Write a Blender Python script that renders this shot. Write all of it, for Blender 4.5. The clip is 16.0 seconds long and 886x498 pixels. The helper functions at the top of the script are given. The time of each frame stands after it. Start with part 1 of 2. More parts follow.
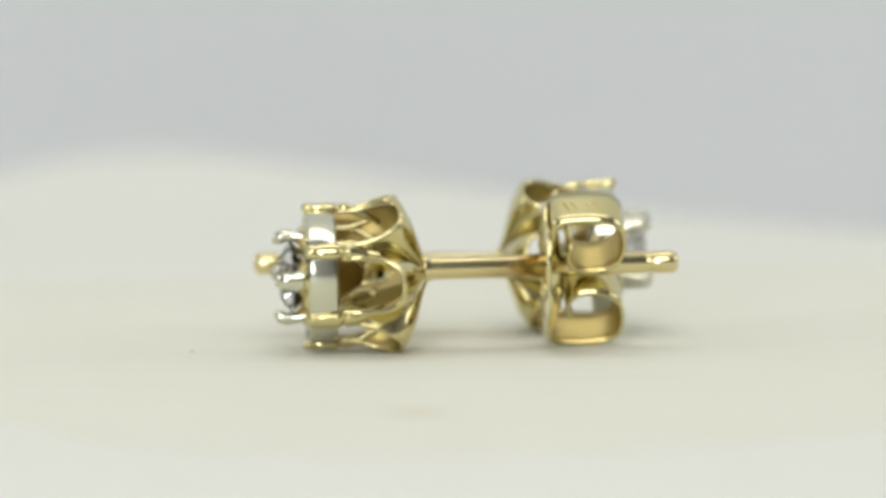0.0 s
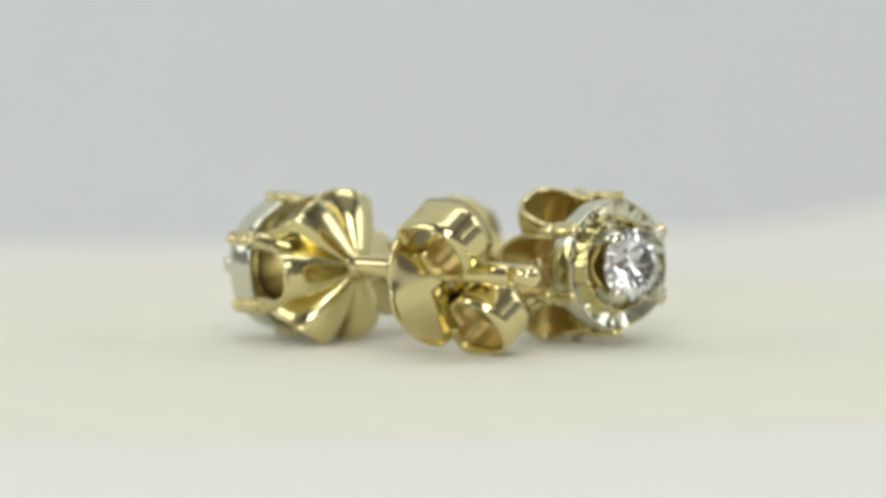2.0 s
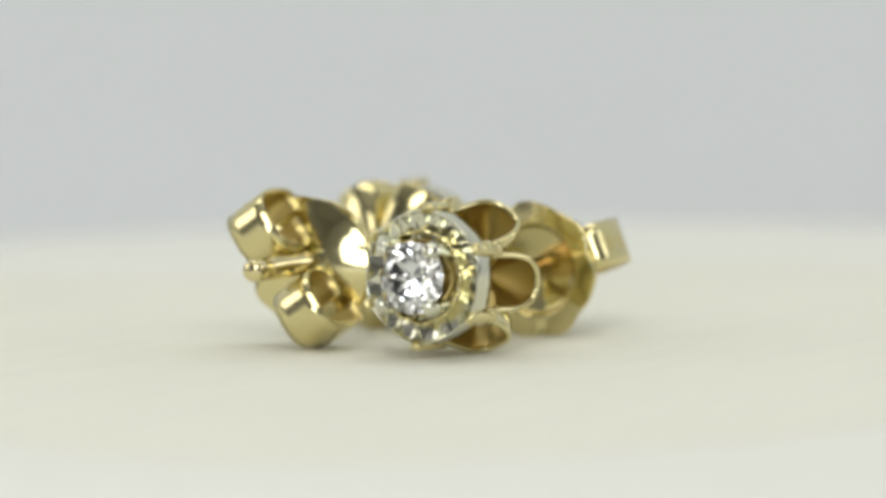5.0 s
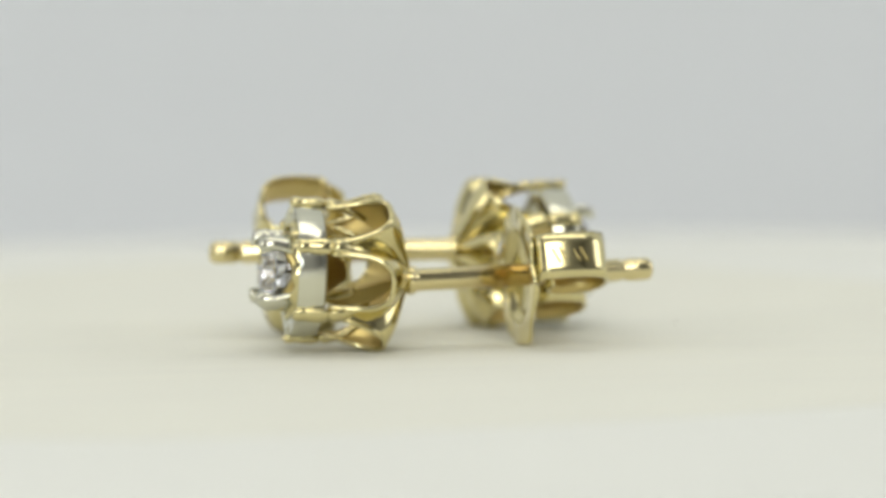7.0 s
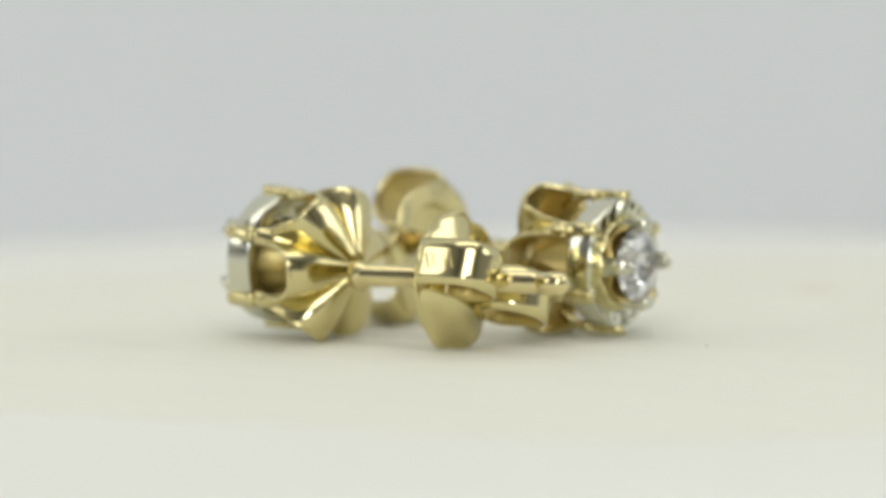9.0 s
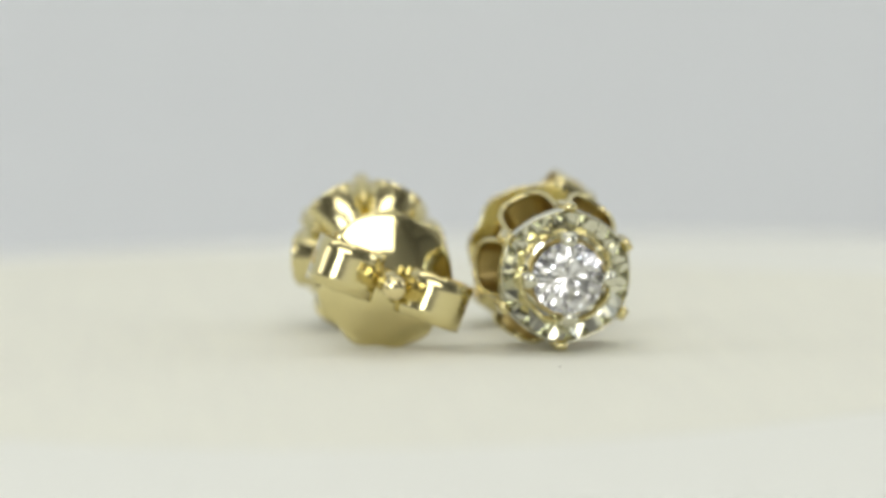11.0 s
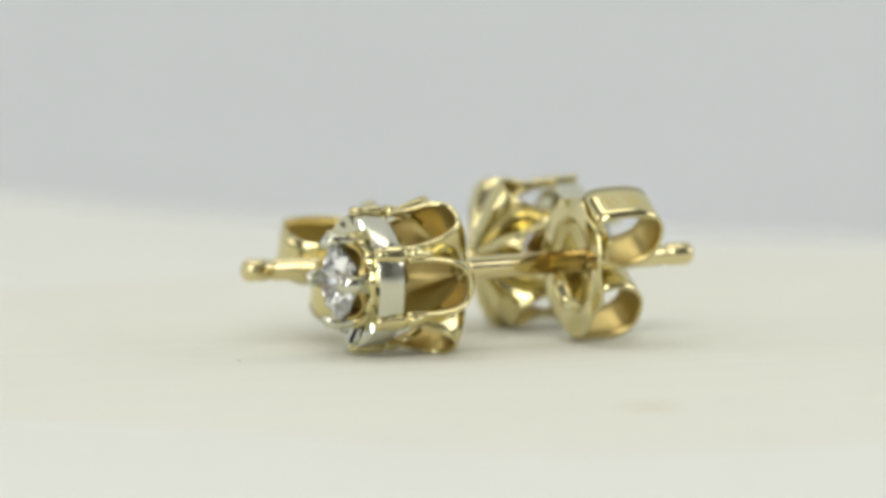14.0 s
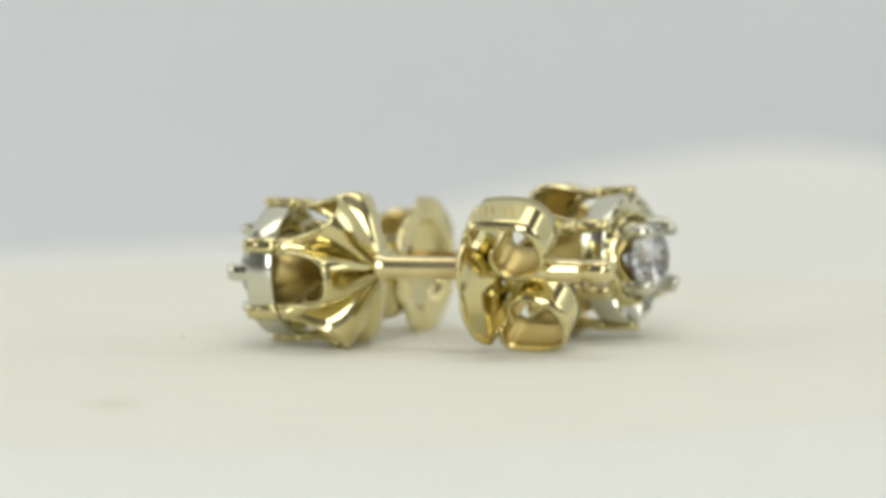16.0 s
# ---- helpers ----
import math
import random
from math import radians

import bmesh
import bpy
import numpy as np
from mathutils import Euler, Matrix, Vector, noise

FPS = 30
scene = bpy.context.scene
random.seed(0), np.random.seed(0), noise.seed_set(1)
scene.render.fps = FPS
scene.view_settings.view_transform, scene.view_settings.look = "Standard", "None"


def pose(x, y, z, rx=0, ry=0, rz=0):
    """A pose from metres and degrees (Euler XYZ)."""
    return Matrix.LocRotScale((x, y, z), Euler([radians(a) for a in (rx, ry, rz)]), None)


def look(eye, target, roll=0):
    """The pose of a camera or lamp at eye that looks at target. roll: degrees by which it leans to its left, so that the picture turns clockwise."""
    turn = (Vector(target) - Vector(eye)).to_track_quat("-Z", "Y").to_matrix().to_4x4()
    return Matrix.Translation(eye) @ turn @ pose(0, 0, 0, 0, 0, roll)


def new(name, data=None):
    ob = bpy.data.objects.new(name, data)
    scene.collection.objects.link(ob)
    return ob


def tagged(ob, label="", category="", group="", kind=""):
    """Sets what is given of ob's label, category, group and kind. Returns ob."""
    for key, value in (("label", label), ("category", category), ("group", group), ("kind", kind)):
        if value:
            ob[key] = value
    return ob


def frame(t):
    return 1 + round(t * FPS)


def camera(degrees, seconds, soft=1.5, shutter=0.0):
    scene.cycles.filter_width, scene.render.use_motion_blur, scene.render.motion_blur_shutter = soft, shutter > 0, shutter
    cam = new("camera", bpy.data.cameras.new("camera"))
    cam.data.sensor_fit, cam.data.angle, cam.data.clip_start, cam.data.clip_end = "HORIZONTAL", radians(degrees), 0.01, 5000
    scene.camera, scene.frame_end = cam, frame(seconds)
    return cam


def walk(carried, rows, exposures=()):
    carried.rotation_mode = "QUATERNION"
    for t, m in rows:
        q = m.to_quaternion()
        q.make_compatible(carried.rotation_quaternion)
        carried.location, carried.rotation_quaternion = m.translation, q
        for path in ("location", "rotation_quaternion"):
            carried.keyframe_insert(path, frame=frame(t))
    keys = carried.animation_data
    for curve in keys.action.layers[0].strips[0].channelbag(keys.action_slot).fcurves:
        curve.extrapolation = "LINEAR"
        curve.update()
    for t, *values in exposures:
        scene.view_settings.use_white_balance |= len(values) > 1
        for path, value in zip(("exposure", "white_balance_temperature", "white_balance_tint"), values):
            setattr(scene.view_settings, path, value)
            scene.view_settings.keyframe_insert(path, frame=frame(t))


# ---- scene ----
MM = 0.001
TURN = -24.249            # degrees a second, clockwise from above
SECONDS = 16.0

# ---- camera: a macro lens on a tripod, 22 cm from the turntable's axis
EYE = Vector((0.0, -0.22452, 0.02492))
AHEAD = Vector((-0.000676, 0.995367, -0.096150))
cam = camera(8.0, SECONDS, soft=4.0)
STAND = look(EYE, EYE + AHEAD * 0.2, -0.534)
walk(cam, [(0.0, STAND), (SECONDS, STAND)])
cam.data.dof.use_dof = True
cam.data.dof.focus_distance = 0.2195
cam.data.dof.aperture_fstop = 40.0

# ---- light: a front box and a lens lamp, with fill added over and beside the table
world = bpy.data.worlds.new("studio")
scene.world = world
world.use_nodes = True
world.node_tree.nodes["Background"].inputs[0].default_value = (0.80, 0.86, 0.90, 1)
world.node_tree.nodes["Background"].inputs[1].default_value = 0.42
scene.view_settings.exposure = 0.0


def soft_box(name, eye, target, wide, high, watts, colour):
    data = bpy.data.lights.new(name, "AREA")
    data.shape, data.size, data.size_y, data.energy, data.color = "RECTANGLE", wide, high, watts, colour
    ob = new(name, data)
    ob.matrix_world = look(eye, target)
    return ob


soft_box("soft_box_front", (0.0, -0.40, 0.30), (0, 0, 0.0), 0.32, 0.19, 0.92, (1.0, 0.985, 0.95))
# added fill with no known source: lifts the paper and thins the shadows
soft_box("soft_box_over", (0.0, 0.0, 0.40), (0, 0.001, 0), 0.44, 0.13, 0.38, (1.0, 0.98, 0.93))
soft_box("soft_box_left", (-0.38, -0.04, 0.16), (0, 0, 0.0), 0.19, 0.18, 0.235, (1.0, 0.98, 0.95))
soft_box("soft_box_right", (0.38, -0.02, 0.17), (0, 0, 0.0), 0.19, 0.18, 0.235, (0.97, 0.98, 1.0))
soft_box("lens_lamp", (-0.068, -0.26, 0.05), (0, 0, 0.002), 0.06, 0.06, 0.12, (0.84, 0.92, 1.0))

# ---- materials


def material(name, colour, rough=0.5, metal=0.0, vary=0.05, scale=400.0, bump=0.0, bump_scale=2000.0, rough_vary=0.08, other=None, extra=None):
    m = bpy.data.materials.new(name)
    m.use_nodes = True
    nt = m.node_tree
    b = nt.nodes["Principled BSDF"]
    b.inputs["Metallic"].default_value = metal
    tc = nt.nodes.new("ShaderNodeTexCoord")
    n1 = nt.nodes.new("ShaderNodeTexNoise")
    n1.inputs["Scale"].default_value = scale
    n1.inputs["Detail"].default_value = 5
    nt.links.new(tc.outputs["Object"], n1.inputs["Vector"])
    ramp = nt.nodes.new("ShaderNodeMix")
    ramp.data_type = "RGBA"
    lo = other or tuple(max(0.0, c * (1 - vary)) for c in colour)
    hi = tuple(min(1.0, c * (1 + vary)) for c in colour)
    ramp.inputs[6].default_value = (*lo, 1)
    ramp.inputs[7].default_value = (*hi, 1)
    nt.links.new(n1.outputs["Fac"], ramp.inputs[0])
    nt.links.new(ramp.outputs[2], b.inputs["Base Color"])
    n2 = nt.nodes.new("ShaderNodeTexNoise")
    n2.inputs["Scale"].default_value = bump_scale
    n2.inputs["Detail"].default_value = 3
    nt.links.new(tc.outputs["Object"], n2.inputs["Vector"])
    mr = nt.nodes.new("ShaderNodeMapRange")
    mr.inputs["To Min"].default_value = max(0.0, rough - rough_vary)
    mr.inputs["To Max"].default_value = rough + rough_vary
    nt.links.new(n2.outputs["Fac"], mr.inputs["Value"])
    nt.links.new(mr.outputs["Result"], b.inputs["Roughness"])
    if bump:
        bp = nt.nodes.new("ShaderNodeBump")
        bp.inputs["Strength"].default_value = bump
        bp.inputs["Distance"].default_value = 0.00005
        nt.links.new(n2.outputs["Fac"], bp.inputs["Height"])
        nt.links.new(bp.outputs["Normal"], b.inputs["Normal"])
    return m


GOLD = material("yellow_gold", (0.70, 0.62, 0.325), 0.11, 1.0, 0.05, 500, 0.14, 900, 0.05)
# unpolished insides; the darker brown also puts their inner shade into the colour
SHADED_CAST = material("unpolished_shaded_gold", (0.59, 0.465, 0.18), 0.38, 1.0, 0.12, 900, 0.30, 2600, 0.08)
PALE = material("white_gold", (0.67, 0.66, 0.53), 0.13, 1.0, 0.05, 500, 0.10, 1000, 0.06)
PAPER = material("white_paper", (0.81, 0.81, 0.70), 0.75, 0.0, 0.02, 60, 0.25, 2500, 0.1)
SWEEP = material("grey_white_sweep", (0.74, 0.765, 0.765), 0.8, 0.0, 0.02, 12, 0.1, 900, 0.1)
PLASTIC = material("white_plastic", (0.75, 0.75, 0.74), 0.4, 0.0, 0.03, 80, 0.05, 900, 0.1)
BOARD = material("white_board", (0.81, 0.82, 0.75), 0.6, 0.0, 0.015, 50, 0.1, 1500, 0.1)
GREY = material("grey_surround", (0.42, 0.42, 0.42), 0.9, 0.0, 0.05, 40, 0.1, 900, 0.05)
DARK = material("dark_grey_surround", (0.32, 0.32, 0.325), 0.9, 0.0, 0.05, 40, 0.1, 900, 0.05)
DUST = material("brown_dust", (0.20, 0.15, 0.10), 0.8, 0.0, 0.2, 3000)


def tarnish(m, x0, x1, colour):
    """Brown bloom of handling on a stretch of the metal, broken up by noise."""
    nt = m.node_tree
    b = nt.nodes["Principled BSDF"]
    base = b.inputs["Base Color"].links[0].from_socket
    tc = nt.nodes.new("ShaderNodeTexCoord")
    sep = nt.nodes.new("ShaderNodeSeparateXYZ")
    nt.links.new(tc.outputs["Object"], sep.inputs[0])
    mid, half = (x0 + x1) / 2, (x1 - x0) / 2
    sub = nt.nodes.new("ShaderNodeMath")
    sub.operation = "SUBTRACT"
    sub.inputs[1].default_value = mid
    nt.links.new(sep.outputs[0], sub.inputs[0])
    ab = nt.nodes.new("ShaderNodeMath")
    ab.operation = "ABSOLUTE"
    nt.links.new(sub.outputs[0], ab.inputs[0])
    mr = nt.nodes.new("ShaderNodeMapRange")
    mr.inputs["From Min"].default_value = half
    mr.inputs["From Max"].default_value = 0.0
    nt.links.new(ab.outputs[0], mr.inputs["Value"])
    no = nt.nodes.new("ShaderNodeTexNoise")
    no.inputs["Scale"].default_value = 1500
    nt.links.new(tc.outputs["Object"], no.inputs["Vector"])
    mul = nt.nodes.new("ShaderNodeMath")
    mul.operation = "MULTIPLY"
    nt.links.new(mr.outputs[0], mul.inputs[0])
    nt.links.new(no.outputs["Fac"], mul.inputs[1])
    mix = nt.nodes.new("ShaderNodeMix")
    mix.data_type = "RGBA"
    mix.inputs[7].default_value = (*colour, 1)
    nt.links.new(mul.outputs[0], mix.inputs[0])
    nt.links.new(base, mix.inputs[6])
    nt.links.new(mix.outputs[2], b.inputs["Base Color"])


POST_GOLD = material("handled_gold", (0.76, 0.66, 0.36), 0.14, 1.0, 0.05, 700, 0.06, 1400, 0.06)
tarnish(POST_GOLD, 0.0058, 0.0100, (0.36, 0.17, 0.05))


def stain(m, x, y, size, colour, strength):
    """A faint smudge of its own shape on the paper."""
    nt = m.node_tree
    b = nt.nodes["Principled BSDF"]
    base = b.inputs["Base Color"].links[0].from_socket
    tc = nt.nodes.new("ShaderNodeTexCoord")
    no = nt.nodes.new("ShaderNodeTexNoise")
    no.inputs["Scale"].default_value = 900
    nt.links.new(tc.outputs["Object"], no.inputs["Vector"])
    off = nt.nodes.new("ShaderNodeVectorMath")
    off.operation = "MULTIPLY_ADD"
    off.inputs[1].default_value = (size, size, 0)
    nt.links.new(no.outputs["Color"], off.inputs[0])
    nt.links.new(tc.outputs["Object"], off.inputs[2])
    di = nt.nodes.new("ShaderNodeVectorMath")
    di.operation = "DISTANCE"
    di.inputs[1].default_value = (x + size / 2, y + size / 2, 0)
    nt.links.new(off.outputs[0], di.inputs[0])
    mr = nt.nodes.new("ShaderNodeMapRange")
    mr.inputs["From Min"].default_value = size
    mr.inputs["From Max"].default_value = 0.0
    mr.inputs["To Max"].default_value = strength
    nt.links.new(di.outputs["Value"], mr.inputs["Value"])
    mix = nt.nodes.new("ShaderNodeMix")
    mix.data_type = "RGBA"
    mix.inputs[7].default_value = (*colour, 1)
    nt.links.new(mr.outputs[0], mix.inputs[0])
    nt.links.new(base, mix.inputs[6])
    nt.links.new(mix.outputs[2], b.inputs["Base Color"])


def grain(m, amount):
    """Faint long fibres that run across the sheet."""
    nt = m.node_tree
    b = nt.nodes["Principled BSDF"]
    base = b.inputs["Base Color"].links[0].from_socket
    tc = nt.nodes.new("ShaderNodeTexCoord")
    mp = nt.nodes.new("ShaderNodeMapping")
    mp.inputs["Scale"].default_value = (90, 900, 90)
    mp.inputs["Rotation"].default_value = (0, 0, 0.2)
    nt.links.new(tc.outputs["Object"], mp.inputs["Vector"])
    no = nt.nodes.new("ShaderNodeTexNoise")
    no.inputs["Scale"].default_value = 1.0
    no.inputs["Detail"].default_value = 6
    nt.links.new(mp.outputs[0], no.inputs["Vector"])
    mr = nt.nodes.new("ShaderNodeMapRange")
    mr.inputs["From Min"].default_value = 0.35
    mr.inputs["From Max"].default_value = 0.65
    mr.inputs["To Max"].default_value = amount
    nt.links.new(no.outputs["Fac"], mr.inputs["Value"])
    mix = nt.nodes.new("ShaderNodeMix")
    mix.data_type = "RGBA"
    mix.inputs[7].default_value = (0.66, 0.655, 0.62, 1)
    nt.links.new(mr.outputs[0], mix.inputs[0])
    nt.links.new(base, mix.inputs[6])
    nt.links.new(mix.outputs[2], b.inputs["Base Color"])


grain(PAPER, 0.13)
stain(PAPER, -0.0011, -0.0214, 0.0014, (0.60, 0.48, 0.29), 0.5)


def diamond():
    m = bpy.data.materials.new("diamond")
    m.use_nodes = True
    b = m.node_tree.nodes["Principled BSDF"]
    b.inputs["Base Color"].default_value = (1, 1, 1, 1)
    b.inputs["Roughness"].default_value = 0.03
    b.inputs["IOR"].default_value = 2.42
    b.inputs["Transmission Weight"].default_value = 1.0
    return m


DIAMOND = diamond()

# ---- mesh helpers: everything is drawn in millimetres along the post, s from the halo's front to the pin's tip


def part(name, bm, mat, parent, label="", smooth=True, inside=None):
    bmesh.ops.recalc_face_normals(bm, faces=bm.faces)
    bmesh.ops.scale(bm, vec=(MM, MM, MM), verts=bm.verts)
    me = bpy.data.meshes.new(name)
    bm.to_mesh(me)
    bm.free()
    me.materials.append(mat)
    if inside:
        me.materials.append(inside)
    for p in me.polygons:
        p.use_smooth = smooth
    ob = new(name, me)
    ob.parent = parent
    if label:
        ob["label"] = label
    return ob


def again(name, src, parent, turn_deg, label=""):
    """The same mesh once more, turned about the post."""
    ob = new(name, src.data)
    ob.parent = parent
    ob.matrix_basis = pose(0, 0, 0, turn_deg, 0, 0)
    if label:
        ob["label"] = label
    return ob


def at(s, r, phi):
    """A point at s along the post, r off it, phi degrees up from the near side."""
    a = radians(phi)
    return (s, -r * math.cos(a), r * math.sin(a))


def skin(bm, rows, close_u=False, close_v=False, inside=()):
    """Quads between rows of points; columns named as inside take the second material."""
    vs = [[bm.verts.new(p) for p in row] for row in rows]
    n, m = len(vs), len(vs[0])
    for i in range(n if close_u else n - 1):
        for j in range(m if close_v else m - 1):
            a, b = vs[i], vs[(i + 1) % n]
            q = [a[j], a[(j + 1) % m], b[(j + 1) % m], b[j]]
            bm.faces.new(q).material_index = 1 if j in inside else 0
    return vs


def lathe(bm, profile, steps=48, closed=False):
    """Turn a profile of (s, r) about the post."""
    rows = [[at(s, r, 360 * k / steps) for s, r in profile] for k in range(steps)]
    return skin(bm, rows, True, closed)


def cap(bm, ring):
    bm.faces.new(ring)


def tube(bm, path, radii, steps=10):
    """A round bar along a path, with closed, rounded ends."""
    pts = [Vector(p) for p in path]
    rows = []
    side = None
    for i, p in enumerate(pts):
        d = (pts[min(i + 1, len(pts) - 1)] - pts[max(i - 1, 0)]).normalized()
        if side is None:
            side = d.orthogonal().normalized()
        side = (side - d * side.dot(d)).normalized()
        up = d.cross(side)
        r = radii[i] if isinstance(radii, (list, tuple)) else radii
        rows.append([p + (side * math.cos(t) + up * math.sin(t)) * r for t in (2 * math.pi * k / steps for k in range(steps))])
    vs = skin(bm, rows, False, True)
    cap(bm, vs[0])
    cap(bm, list(reversed(vs[-1])))


def strap(bm, sections):
    """A flat bar with softened edges along the post's side: sections of (s, r, half width, half thickness)."""
    rows = []
    for i, (s, r, w, t) in enumerate(sections):
        a, b = sections[max(0, i - 1)], sections[min(len(sections) - 1, i + 1)]
        ds, dr = b[0] - a[0], b[1] - a[1]
        n = math.hypot(ds, dr)
        ns, nr = dr / n, -ds / n
        c = 0.35
        ring = []
        for u, v in ((-1, c), (-1 + c * t / w, 1), (1 - c * t / w, 1), (1, c), (1, -c), (1 - c * t / w, -1), (-1 + c * t / w, -1), (-1, -c)):
            ring.append((s + ns * v * t, -(r + nr * v * t), u * w))
        rows.append(ring)
    vs = skin(bm, rows, False, True)
    cap(bm, vs[0])
    cap(bm, vs[-1][::-1])


def smooth_line(pts, n):
    """More points on a rounded line through the given ones."""
    out = []
    for i in range(len(pts) - 1):
        p = [pts[max(0, i - 1)], pts[i], pts[i + 1], pts[min(len(pts) - 1, i + 2)]]
        for k in range(n):
            t = k / n
            out.append(tuple(0.5 * (2 * b + (c - a) * t + (2 * a - 5 * b + 4 * c - d) * t * t + (3 * b - a - 3 * c + d) * t ** 3) for a, b, c, d in zip(*p)))
    return out + [tuple(pts[-1])]


# ---- the earring

TIP = 4.23
PETAL = [(1.0, 2.40), (1.6, 2.58), (2.1, 2.90), (2.5, 3.08), (2.85, 3.10), (3.1, 2.98), (3.3, 2.80), (3.5, 2.50), (3.7, 2.10), (3.9, 1.48), (4.08, 0.86), (TIP, 0.38)]
VALLEY = [(0.3, 2.40), (1.6, 2.30), (2.1, 2.16), (2.6, 1.90), (3.0, 1.62), (3.5, 1.18), (3.9, 0.70), (TIP, 0.38)]


def glide(x, table):
    """Value at x of a rounded line through the table."""
    k = 0
    while k < len(table) - 2 and x > table[k + 1][0]:
        k += 1
    (x0, y0), (x1, y1) = table[k], table[k + 1]
    before, after = table[max(0, k - 1)], table[min(len(table) - 1, k + 2)]
    h = x1 - x0
    m0 = (y1 - before[1]) / (x1 - before[0])
    m1 = (after[1] - y0) / (after[0] - x0)
    t = min(1.0, max(0.0, (x - x0) / h))
    return (2 * t ** 3 - 3 * t * t + 1) * y0 + (t ** 3 - 2 * t * t + t) * h * m0 + (3 * t * t - 2 * t ** 3) * y1 + (t ** 3 - t * t) * h * m1


def cup_radius(s, a):
    w = 1 - (abs(a) / 30.0) ** 2.6
    return glide(s, VALLEY) * (1 - w) + glide(s, PETAL) * w


def petal(parent):
    """One fluted petal of the cup, polished outside, with a rolled lip; 60 degrees wide."""
    bm = bmesh.new()
    thick, last, steps = 0.18, 18, 44
    rows, lip = [], []
    # the rim is an arch: its feet stand on the straps beside it
    arch = [(math.copysign(24.5 * abs(math.cos(t)) ** 0.68, -math.cos(t)), math.sin(t)) for t in (math.pi * k / steps for k in range(steps + 1))]
    for a, lift in [(-30, 0.0), (-27.3, 0.0)] + arch + [(27.3, 0.0), (30, 0.0)]:
        rim = 1.15 + 2.15 * lift
        outer, inner = [], []
        for j in range(last + 1):
            s = TIP + (rim - TIP) * (j / last) ** 0.9
            r = cup_radius(s, a)
            outer.append(at(s, r, a))
            inner.append(at(s - 0.05, max(0.12, r - thick + 0.014 * math.cos(radians(a * 36)) * min(1.0, j / 9)), a))
        rows.append(outer + inner[::-1])
        if abs(a) <= 24.6:
            lip.append((Vector(outer[-1]) + Vector(inner[-1])) / 2)
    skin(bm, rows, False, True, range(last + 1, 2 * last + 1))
    tube(bm, lip, 0.105, 8)
    return part("petal", bm, GOLD, parent, inside=SHADED_CAST)


def claw(parent):
    """A claw from the valley between two petals to the halo: a bead at the rim, a flat nub over the ring, a notch and a strap."""
    bm = bmesh.new()
    strap(bm, smooth_line([(2.6, 1.86, 0.14, 0.08), (2.1, 2.14, 0.24, 0.12), (1.75, 2.30, 0.23, 0.13), (1.5, 2.38, 0.24, 0.15), (1.32, 2.41, 0.25, 0.15), (1.20, 2.38, 0.18, 0.12), (1.10, 2.38, 0.18, 0.12),
                           (1.02, 2.42, 0.26, 0.13), (0.85, 2.43, 0.28, 0.14), (0.5, 2.43, 0.27, 0.13), (0.32, 2.42, 0.23, 0.13), (0.20, 2.41, 0.24, 0.16), (0.06, 2.40, 0.24, 0.18), (-0.04, 2.37, 0.20, 0.14), (-0.09, 2.33, 0.09, 0.06)], 3))
    return part("claw", bm, GOLD, parent)


def halo(parent, spin):
    """The bright-cut ring round the stone: a band with six soft corners, one under each claw."""
    bm = bmesh.new()
    steps = 96
    profile = [(0.16, 2.14), (0.05, 2.21), (0.0, 2.25), (0.03, 2.28), (0.1, 2.30), (0.5, 2.31), (0.92, 2.29), (1.0, 2.24), (0.98, 2.06), (0.7, 1.9), (0.62, 1.45)]
    rows = []
    for k in range(steps):
        a = 360 * k / steps
        off = abs((a - spin + 30) % 60 - 30)
        corner = 1 + 0.036 * max(0.0, 1 - off / 24) ** 1.3
        rows.append([at(s, r * corner if r > 2.15 else r, a) for s, r in profile])
    skin(bm, rows, True)
    ring = part("halo_ring", bm, PALE, parent, "polished white gold halo ring")
    # sixteen mirror cuts: flats set at slightly different angles, each with a lozenge notch at its rim
    n = 16
    h = 180 / n
    kinds = []
    for k in range(n):
        if k >= 8:
            again("bright_cut", kinds[(k * 3) % 8], ring, -360 * k / n)
            continue
        bm = bmesh.new()
        d0, d1, d2 = (random.uniform(-0.065, 0.065) for _ in range(3))
        side = random.choice((-0.3, 0.0, 0.3)) * h
        o0, o1 = at(0.05 + d0, 2.24, -h), at(0.05 - d0, 2.24, h)
        p0, p1 = at(0.06 + d0 * 0.4, 2.23, side - h * 0.55), at(0.06 - d0 * 0.4, 2.23, side + h * 0.55)
        q = at(0.28, 2.06, side)
        w = at(0.13 + d1 * 0.5, 1.86, side)
        i0, i1 = at(0.22 + d1, 1.66, -h), at(0.22 - d1, 1.66, h)
        j0, j1 = at(0.20 + d2, 1.34, -h), at(0.20 - d2, 1.34, h)
        v = {c: bm.verts.new(c) for c in (o0, o1, p0, p1, q, w, i0, i1, j0, j1)}
        for f in ((p0, q, w), (q, p1, w), (p0, p1, q), (o0, p0, w, i0), (p1, o1, i1, w), (i0, w, i1), (i0, i1, j1, j0)):
            bm.faces.new([v[c] for c in f])
        ob = part("bright_cut", bm, PALE, ring, smooth=False)
        ob.matrix_basis = pose(0, 0, 0, -360 * k / n, 0, 0)
        kinds.append(ob)
    return ring


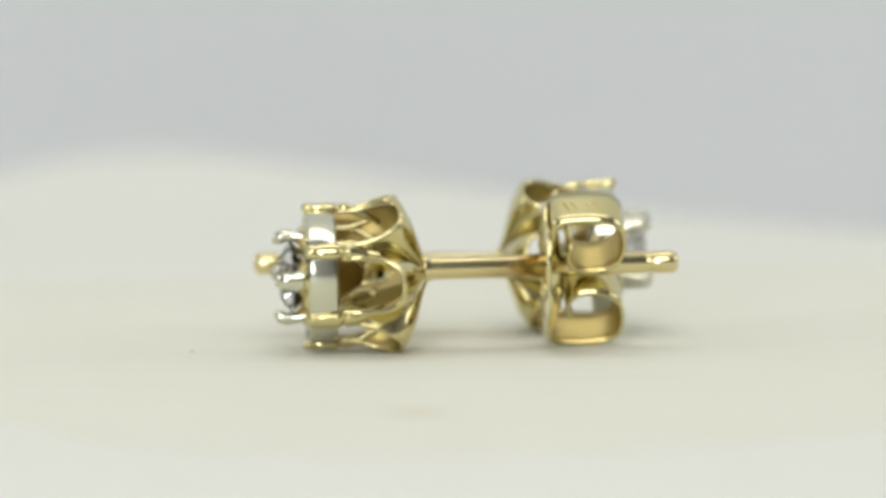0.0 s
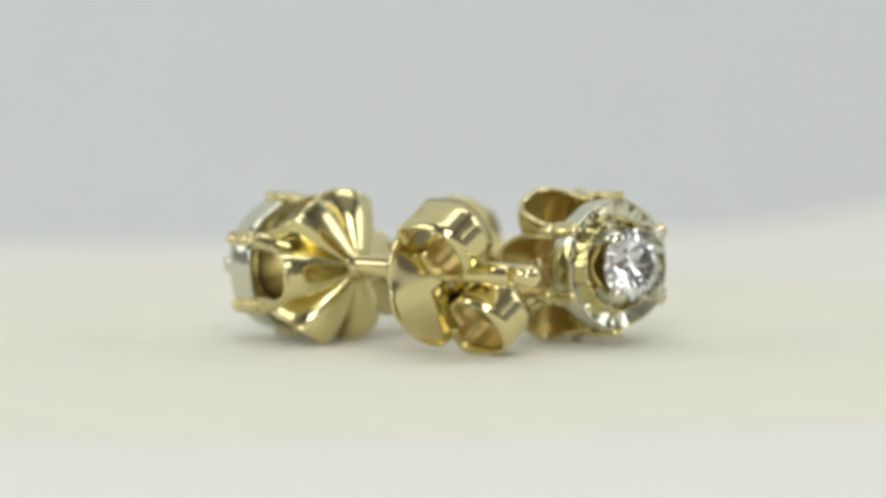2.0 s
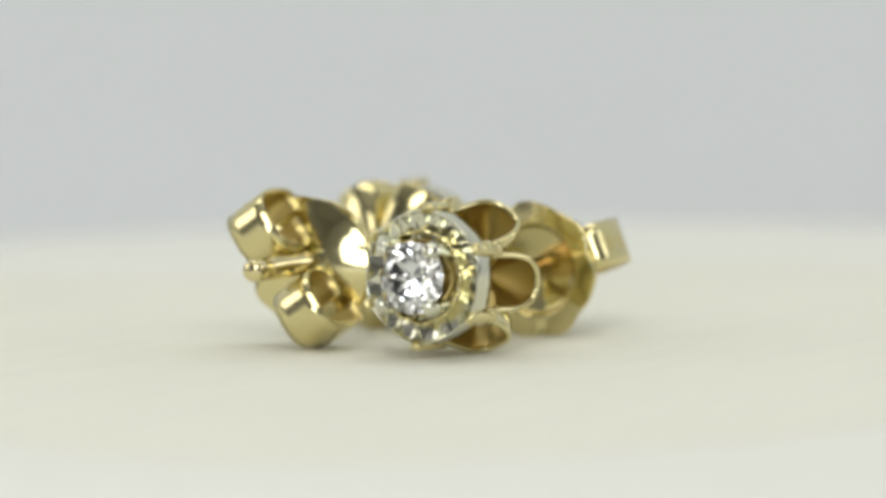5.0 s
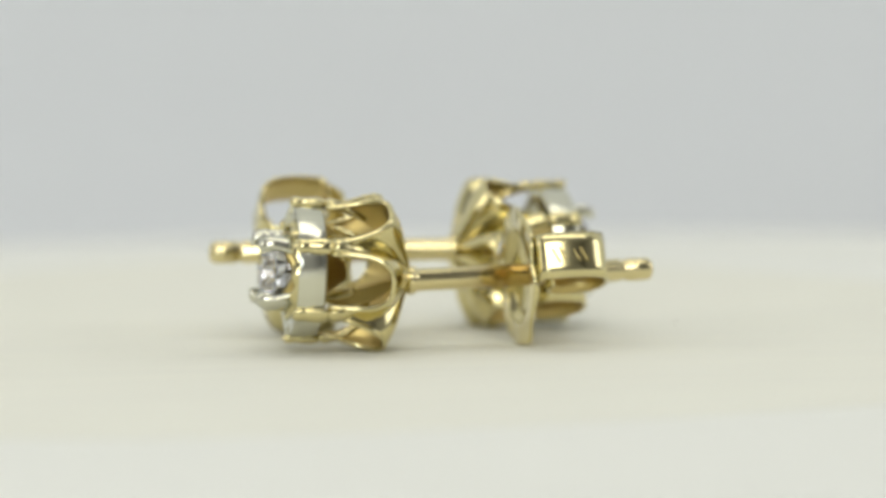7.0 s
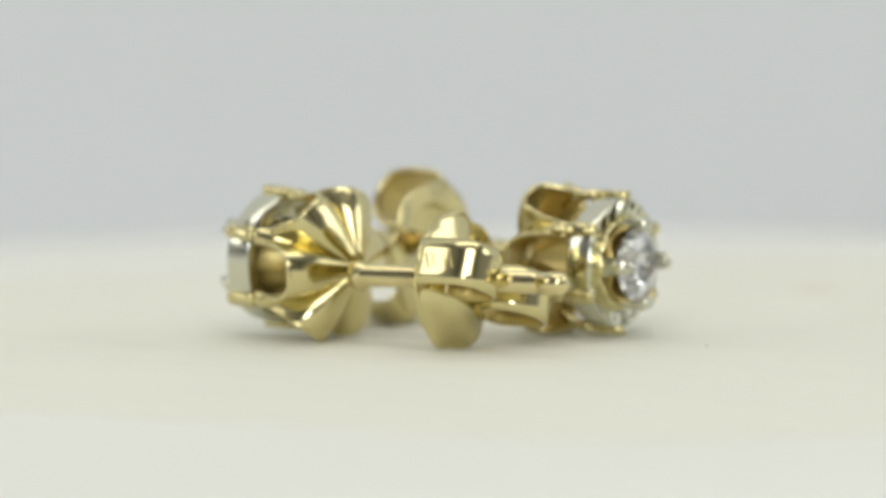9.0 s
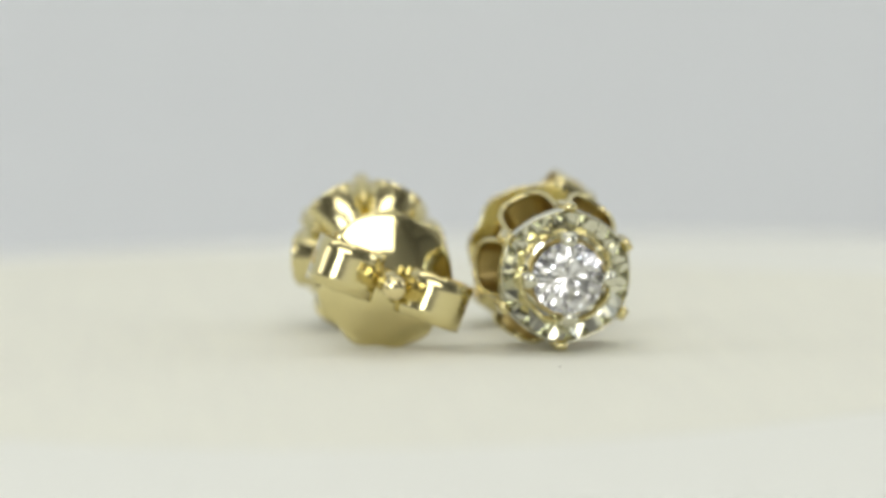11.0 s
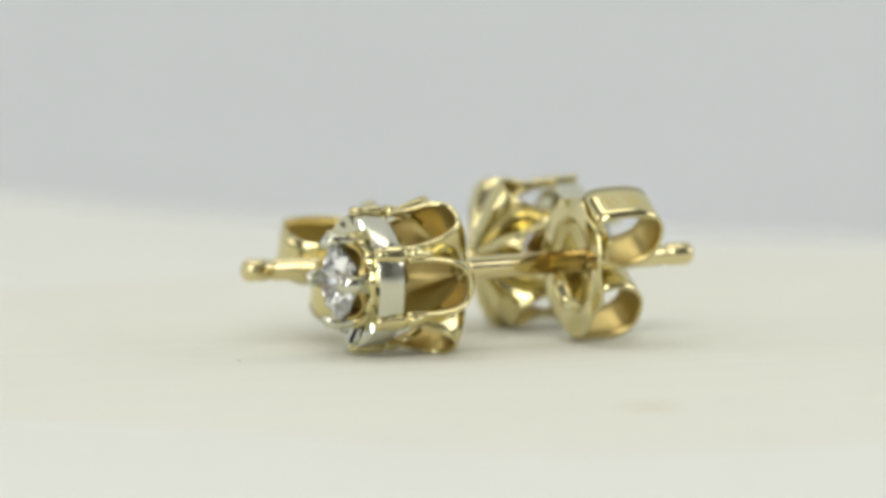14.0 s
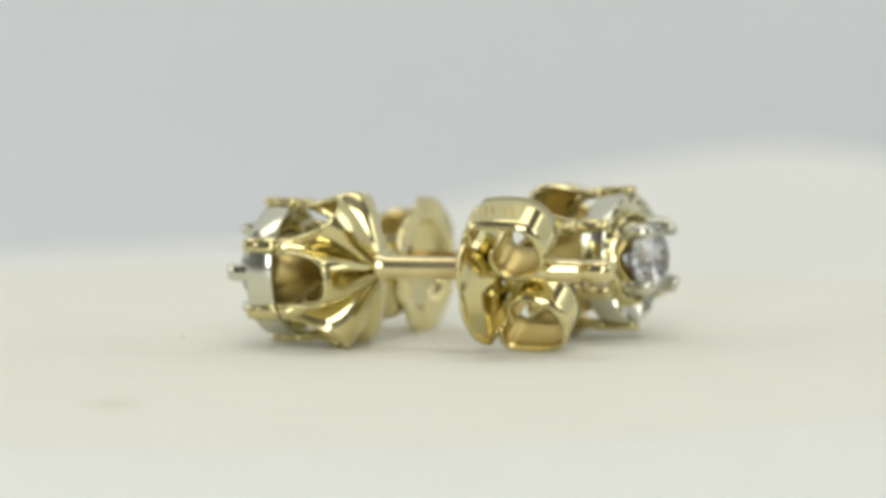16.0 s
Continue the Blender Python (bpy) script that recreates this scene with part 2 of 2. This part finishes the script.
def collet(parent, spin):
    """The stone's seat, scalloped between its four prongs, that tapers to a small open end inside the cup."""
    bm = bmesh.new()
    rows = []
    for k in range(64):
        a = 360 * k / 64
        dip = 0.34 * (0.5 - 0.5 * math.cos(radians(4 * (a - spin))))
        rows.append([at(s + (dip if s < 0 else 0.0), r, a) for s, r in ((1.95, 0.22), (1.3, 0.74), (0.75, 1.04), (0.2, 1.12), (-0.3, 1.22), (-0.45, 1.28), (-0.43, 1.34), (-0.2, 1.35), (0.2, 1.33), (0.7, 1.30), (1.3, 0.86), (1.98, 0.32))])
    skin(bm, rows, True, True)
    # the brown tone carries the shade inside the cup here too
    return part("collet", bm, SHADED_CAST, parent)


def gallery(parent):
    """A scalloped golden wall between the bright cuts and the stone."""
    bm = bmesh.new()
    rows = []
    for k in range(96):
        a = 360 * k / 96
        c = abs(math.cos(radians(6 * a)))
        r, s = 1.56 + 0.06 * c, -0.02 - 0.14 * c
        rows.append([at(0.30, r + 0.10, a), at(s + 0.05, r + 0.05, a), at(s, r + 0.01, a), at(s + 0.03, r - 0.05, a), at(0.30, r - 0.08, a)])
    skin(bm, rows, True)
    return part("gallery", bm, GOLD, parent, "scalloped yellow gold gallery")


def stone(parent):
    """A round brilliant."""
    bm = bmesh.new()
    R, s0 = 1.28, -0.52
    tb = [bm.verts.new(at(s0 - 0.40, 0.73, 45 * k)) for k in range(8)]
    st = [bm.verts.new(at(s0 - 0.26, 1.0, 45 * k + 22.5)) for k in range(8)]
    g1 = [bm.verts.new(at(s0 - 0.03, R, 22.5 * k)) for k in range(16)]
    g2 = [bm.verts.new(at(s0 + 0.03, R, 22.5 * k)) for k in range(16)]
    lo = [bm.verts.new(at(s0 + 0.80, 0.31, 45 * k + 22.5)) for k in range(8)]
    cu = bm.verts.new((s0 + 1.10, 0, 0))
    bm.faces.new(tb)
    for k in range(8):
        n = (k + 1) % 8
        bm.faces.new((tb[k], tb[n], st[k]))
        bm.faces.new((tb[k], st[k], g1[2 * k], st[k - 1]))
        bm.faces.new((st[k], g1[2 * k], g1[2 * k + 1]))
        bm.faces.new((st[k], g1[2 * k + 1], g1[(2 * k + 2) % 16]))
        bm.faces.new((g2[2 * k], g2[2 * k + 1], lo[k]))
        bm.faces.new((g2[2 * k + 1], g2[(2 * k + 2) % 16], lo[k]))
        bm.faces.new((g2[2 * k], lo[k], cu, lo[k - 1]))
    for k in range(16):
        n = (k + 1) % 16
        bm.faces.new((g1[k], g1[n], g2[n], g2[k]))
    return part("diamond", bm, DIAMOND, parent, "round brilliant-cut clear diamond", smooth=False)


def stone_prong(parent):
    """A stubby claw bent over the stone's girdle."""
    bm = bmesh.new()
    strap(bm, smooth_line([(0.45, 1.26, 0.44, 0.12), (0.1, 1.36, 0.42, 0.14), (-0.25, 1.42, 0.36, 0.16), (-0.50, 1.45, 0.31, 0.18), (-0.70, 1.46, 0.30, 0.20), (-0.88, 1.40, 0.29, 0.21),
                           (-1.02, 1.27, 0.23, 0.15), (-1.06, 1.16, 0.10, 0.06)], 3))
    return part("stone_prong", bm, PALE, parent)


def post(parent, length):
    bm = bmesh.new()
    r = 0.405
    prof = [(4.0, 0.0), (4.0, 0.5), (4.2, 0.53), (4.34, 0.45), (4.46, r), (length - 1.25, r), (length - 1.18, r - 0.05), (length - 1.0, r - 0.05), (length - 0.93, r),
            (length - 0.22, r), (length - 0.08, r - 0.07), (length - 0.01, r - 0.18), (length, 0.0)]
    lathe(bm, prof, 28)
    bmesh.ops.remove_doubles(bm, verts=bm.verts, dist=1e-5)
    return part("post", bm, POST_GOLD, parent)


def clutch(parent, s0, turn_deg, lean, radius, scroll, side, drop):
    """Butterfly back: a lobed dished plate and two curled strips that grip the post."""
    base = new("butterfly_clutch")
    base.parent = parent
    base.matrix_basis = pose(s0 * MM, side * MM, -drop * MM) @ pose(0, 0, 0, 0, lean, 0) @ pose(0, 0, 0, turn_deg, 0, 0)
    bm = bmesh.new()
    steps, rings = 96, 30
    front, back = [], []
    for k in range(steps):
        a = 360 * k / steps
        lobe = 1 + 0.060 * abs(math.cos(radians(3.5 * a + 20))) ** 1.5 - 0.034 + 0.014 * math.cos(radians(11 * a + 10))
        f, b = [], []
        for j in range(rings + 1):
            q = j / rings
            r = 0.36 + (radius * lobe - 0.36) * q
            # a broad dome that runs out into a wavy rim; on the back a round recess in a flat brim
            d = max(0.0, 1 - (r / 2.3) ** 2)
            wave = 0.05 * q ** 4 * math.cos(radians(7 * a + 10))
            h = 0.60 * d ** 1.1
            deep = min(1.0, max(0.0, (1.68 - r) / 0.16))
            f.append(at(h + wave, r, a))
            b.append(at((h - 0.16) * deep - 0.15 * (1 - deep) + wave, r, a))
        front.append(f)
        back.append(b)
    skin(bm, [f + b[::-1] for f, b in zip(front, back)], True, True)
    part("plate", bm, GOLD, base)
    # the strip leaves the brim, runs outwards, turns in to the post and rolls back up on itself
    curl = [(0.09, 1.95), (0.09, 2.30), (0.14, 2.52), (0.30, 2.68), (0.6, 2.74), (1.0, 2.77), (1.4, 2.77), (1.8, 2.72), (2.12, 2.60), (2.36, 2.36), (2.48, 2.0), (2.50, 1.55), (2.42, 1.12), (2.2, 0.78),
            (1.85, 0.57), (1.45, 0.49), (1.1, 0.52), (0.82, 0.68), (0.66, 0.95), (0.64, 1.28), (0.74, 1.58)]
    bm = bmesh.new()
    rows = []
    t = 0.13
    curl = smooth_line([(h * scroll, r) for h, r in curl], 4)
    for i, (h, r) in enumerate(curl):
        a, b = curl[max(0, i - 1)], curl[min(len(curl) - 1, i + 1)]
        dh, dr = b[0] - a[0], b[1] - a[1]
        n = math.hypot(dh, dr)
        nh, nr = -dr / n * t / 2, dh / n * t / 2
        w = 0.82
        rows.append([(h + nh, -(r + nr), -w), (h + nh, -(r + nr), -w * 0.5), (h + nh, -(r + nr), w * 0.5), (h + nh, -(r + nr), w), (h - nh, -(r - nr), w), (h - nh, -(r - nr), w * 0.5), (h - nh, -(r - nr), -w * 0.5), (h - nh, -(r - nr), -w)])
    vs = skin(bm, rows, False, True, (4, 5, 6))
    cap(bm, vs[0])
    cap(bm, vs[-1][::-1])
    first = part("scroll", bm, GOLD, base, inside=SHADED_CAST)
    again("scroll", first, base, 180)
    # worn stamp: plain strokes
    for h, z, slope, long in ((0.62, 0.02, 24, 0.6), (0.86, -0.02, 24, 0.5), (1.34, 0.04, 24, 0.5), (1.58, 0.0, 24, 0.56)):
        bm = bmesh.new()
        m = Matrix.Translation((h * scroll, 2.80, z)) @ Matrix.Rotation(radians(slope), 4, "Y") @ Matrix.Diagonal((0.075, 0.09, long, 1))
        bmesh.ops.create_cube(bm, size=1, matrix=m)
        bmesh.ops.bevel(bm, geom=bm.edges[:], offset=0.02, segments=1, affect="EDGES")
        part("stamp_bar", bm, SHADED_CAST, base)
    return base


def earring(m, label, length, spin, prong_spin, clutch_at, clutch_turn, clutch_lean, clutch_radius, nod, twist, back, scroll, side, lift, drop):
    base = new("stud_earring")
    base.matrix_world = m
    head = [petal(base)]
    for k in range(1, 6):
        again("petal", head[0], base, 0)
        head.append(base.children[-1])
    petals = [c for c in base.children]
    for k, c in enumerate(petals):
        c.matrix_basis = pose(0, 0, 0, -(spin + 30 + 60 * k), 0, 0)
    c0 = claw(base)
    c0.matrix_basis = pose(0, 0, 0, -spin, 0, 0)
    for k in range(1, 6):
        again("claw", c0, base, -(spin + 60 * k))
    halo(base, spin)
    collet(base, prong_spin)
    gallery(base)
    stone(base).matrix_basis = pose(0, 0, 0, -prong_spin, 0, 0)
    p0 = stone_prong(base)
    p0.matrix_basis = pose(0, 0, 0, -prong_spin, 0, 0)
    for k in range(1, 4):
        again("stone_prong", p0, base, -(prong_spin + 90 * k))
    post(base, length)
    clutch(base, clutch_at, clutch_turn, clutch_lean, clutch_radius, scroll, side, drop)
    # the head sits a few degrees askew on its post
    bend = pose((4.2 - back) * MM, 0, lift * MM) @ pose(0, 0, 0, 0, nod, twist) @ pose(-4.2 * MM, 0, 0)
    for c in base.children:
        if not c.name.startswith(("post", "butterfly")):
            c.matrix_basis = bend @ c.matrix_basis
        if c.name.startswith(("diamond", "stone_prong")):
            c.matrix_basis = pose(-back * MM, 0, 0) @ c.matrix_basis
    return tagged(base, label, "earring", "pair of stud earrings")


EAR_A = pose(-4.98 * MM, -3.67 * MM, 2.82 * MM, 0, -0.9, 2.4)
EAR_B = pose(5.98 * MM, 2.90 * MM, 2.37 * MM, 0, -0.84, 183.1)
ear_a = earring(EAR_A, "yellow gold flower stud with diamond, clutch resting on white paper", 13.1, 86, 0, 8.5, 124, 0, 2.45, 0.3, 2.4, 0.0, 1.04, -0.13, -0.16, 0.16)
ear_b = earring(EAR_B, "yellow gold flower stud with diamond, lying the other way round", 12.97, 86, 45, 8.2, 159, 0, 2.42, 4.0, -3.6, 0.12, 1.04, 0.15, 0.24, 0.10)

# ---- the paper on the turntable


EDGE = [(-20, 46), (0, 46), (40, 45.5), (62, 46), (80, 49), (92, 54), (103, 61), (112, 57), (122, 50), (135, 46), (175, 45), (215, 46), (260, 45.5), (300, 46), (340, 46), (360, 46), (380, 45)]
DROOP = [(-20, -0.5), (0, -0.7), (20, -1.3), (40, -0.6), (62, -0.4), (80, 0.1), (92, 1.1), (103, 2.0), (112, 1.1), (122, -0.4), (135, -1.0), (150, -0.8), (175, 0.0), (215, -0.1), (260, -0.5), (300, -0.4), (340, -0.5), (360, -0.7), (380, -1.3)]
CREAM = [(-17, 28), (-5, 29), (19, 34), (37, 32.5), (54, 30), (84, 25), (114, 24.5), (143, 30), (175, 30), (213, 25.5), (237, 26.5), (252, 31), (270, 32), (298, 30), (325, 27), (343, 28), (355, 29), (379, 34)]


def board_height(r, a):
    edge = max(0.0, (r - 35) / (glide(a, EDGE) - 35))
    return glide(a, DROOP) * edge ** 2 - 0.034


def cream_height(r, a):
    return 0.0


def flat_sheet(name, mat, outline, height, thick, label, category):
    """A sheet with a given outline, laid on what is below it, with a rolled-over edge."""
    bm = bmesh.new()
    steps, rings = 144, 18
    rows = []
    for k in range(steps):
        a = 360 * k / steps
        rim = glide(a, outline)
        f, b = [], []
        for j in range(rings + 1):
            r = 0.5 + (rim - 0.5) * j / rings
            h = height(r, a)
            x, y = r * math.cos(radians(a)), r * math.sin(radians(a))
            f.append((x, y, h))
            b.append((x, y, h - thick))
        rows.append((f, b))
    top = skin(bm, [f for f, _ in rows], True, False)
    bm.faces.new([row[0] for row in top])
    low = skin(bm, [b for _, b in rows], True, False)
    bm.faces.new([row[0] for row in reversed(low)])
    skin(bm, [(f[-1], b[-1]) for f, b in rows], True, False)
    return tagged(part(name, bm, mat, None), label, category)


sheet = flat_sheet("paper_sheet", PAPER, CREAM, cream_height, 0.03, "cream paper sheet with torn uneven outline under the earrings", "paper")
board = flat_sheet("cardboard", BOARD, EDGE, board_height, 0.4, "white card with one raised corner lying under the paper", "card")


def turntable():
    base = new("turntable")
    bm = bmesh.new()
    bmesh.ops.create_cone(bm, cap_ends=True, segments=64, radius1=24, radius2=24, depth=2.1, matrix=Matrix.Translation((0, 0, -1.49)))
    part("platter", bm, PLASTIC, base)
    bm = bmesh.new()
    bmesh.ops.create_cone(bm, cap_ends=True, segments=48, radius1=20, radius2=18, depth=5.29, matrix=Matrix.Translation((0, 0, -5.3)))
    part("foot", bm, PLASTIC, base)
    return tagged(base, "small white plastic turntable hidden under the paper", "turntable")


table_top = turntable()


def speck(x, y, r, seed):
    rng = random.Random(seed)
    bm = bmesh.new()
    bmesh.ops.create_icosphere(bm, subdivisions=2, radius=r)
    for v in bm.verts:
        v.co *= rng.uniform(0.65, 1.25)
        v.co.x *= 1.7
        v.co.z = v.co.z * 0.6 + r * 0.35
    ob = part("speck_of_dust", bm, DUST, None)
    ob.matrix_world = pose(x * MM, y * MM, 0, 0, 0, rng.uniform(0, 180))
    return tagged(ob, "tiny brown speck of dust lying on the paper", "dust")


specks = [speck(-9.0, -3.3, 0.035, 1)]

# ---- the white table and the grey board behind it


def slab(name, mat, x0, x1, y0, y1, z0, z1):
    bm = bmesh.new()
    m = Matrix.Translation(((x0 + x1) / 2, (y0 + y1) / 2, (z0 + z1) / 2)) @ Matrix.Diagonal((x1 - x0, y1 - y0, z1 - z0, 1))
    bmesh.ops.create_cube(bm, size=1, matrix=m)
    return part(name, bm, mat, None, smooth=False)


tagged(slab("table", PLASTIC, -420, 420, -500, 84, -24, -7.95), "white table top under the turntable", "table", kind="structure")
tagged(slab("backdrop", SWEEP, -420, 420, 84, 90, -24, 420), "pale grey backdrop board behind the table", "backdrop", kind="structure")
# added unseen enclosure: its greys set the bounce light and the metal's dark reflections
tagged(slab("wall_left", DARK, -430, -420, -500, 90, -24, 420), "unseen dark grey side wall added to shape light and reflections", "wall", kind="structure")
tagged(slab("wall_right", DARK, 420, 430, -500, 90, -24, 420), "unseen dark grey side wall added to shape light and reflections", "wall", kind="structure")
tagged(slab("ceiling", GREY, -430, 430, -510, 90, 420, 430), "unseen grey roof added to shape light and reflections", "ceiling", kind="structure")
tagged(slab("wall_front", GREY, -430, 430, -510, -500, -24, 420), "unseen grey wall added behind the camera for bounce and reflections", "wall", kind="structure")


def motions():
    for thing in (ear_a, ear_b, sheet, board, table_top, *specks):
        start = thing.matrix_world.copy()
        walk(thing, [(0.5 * k, pose(0, 0, 0, 0, 0, TURN * 0.5 * k) @ start) for k in range(33)])


motions()
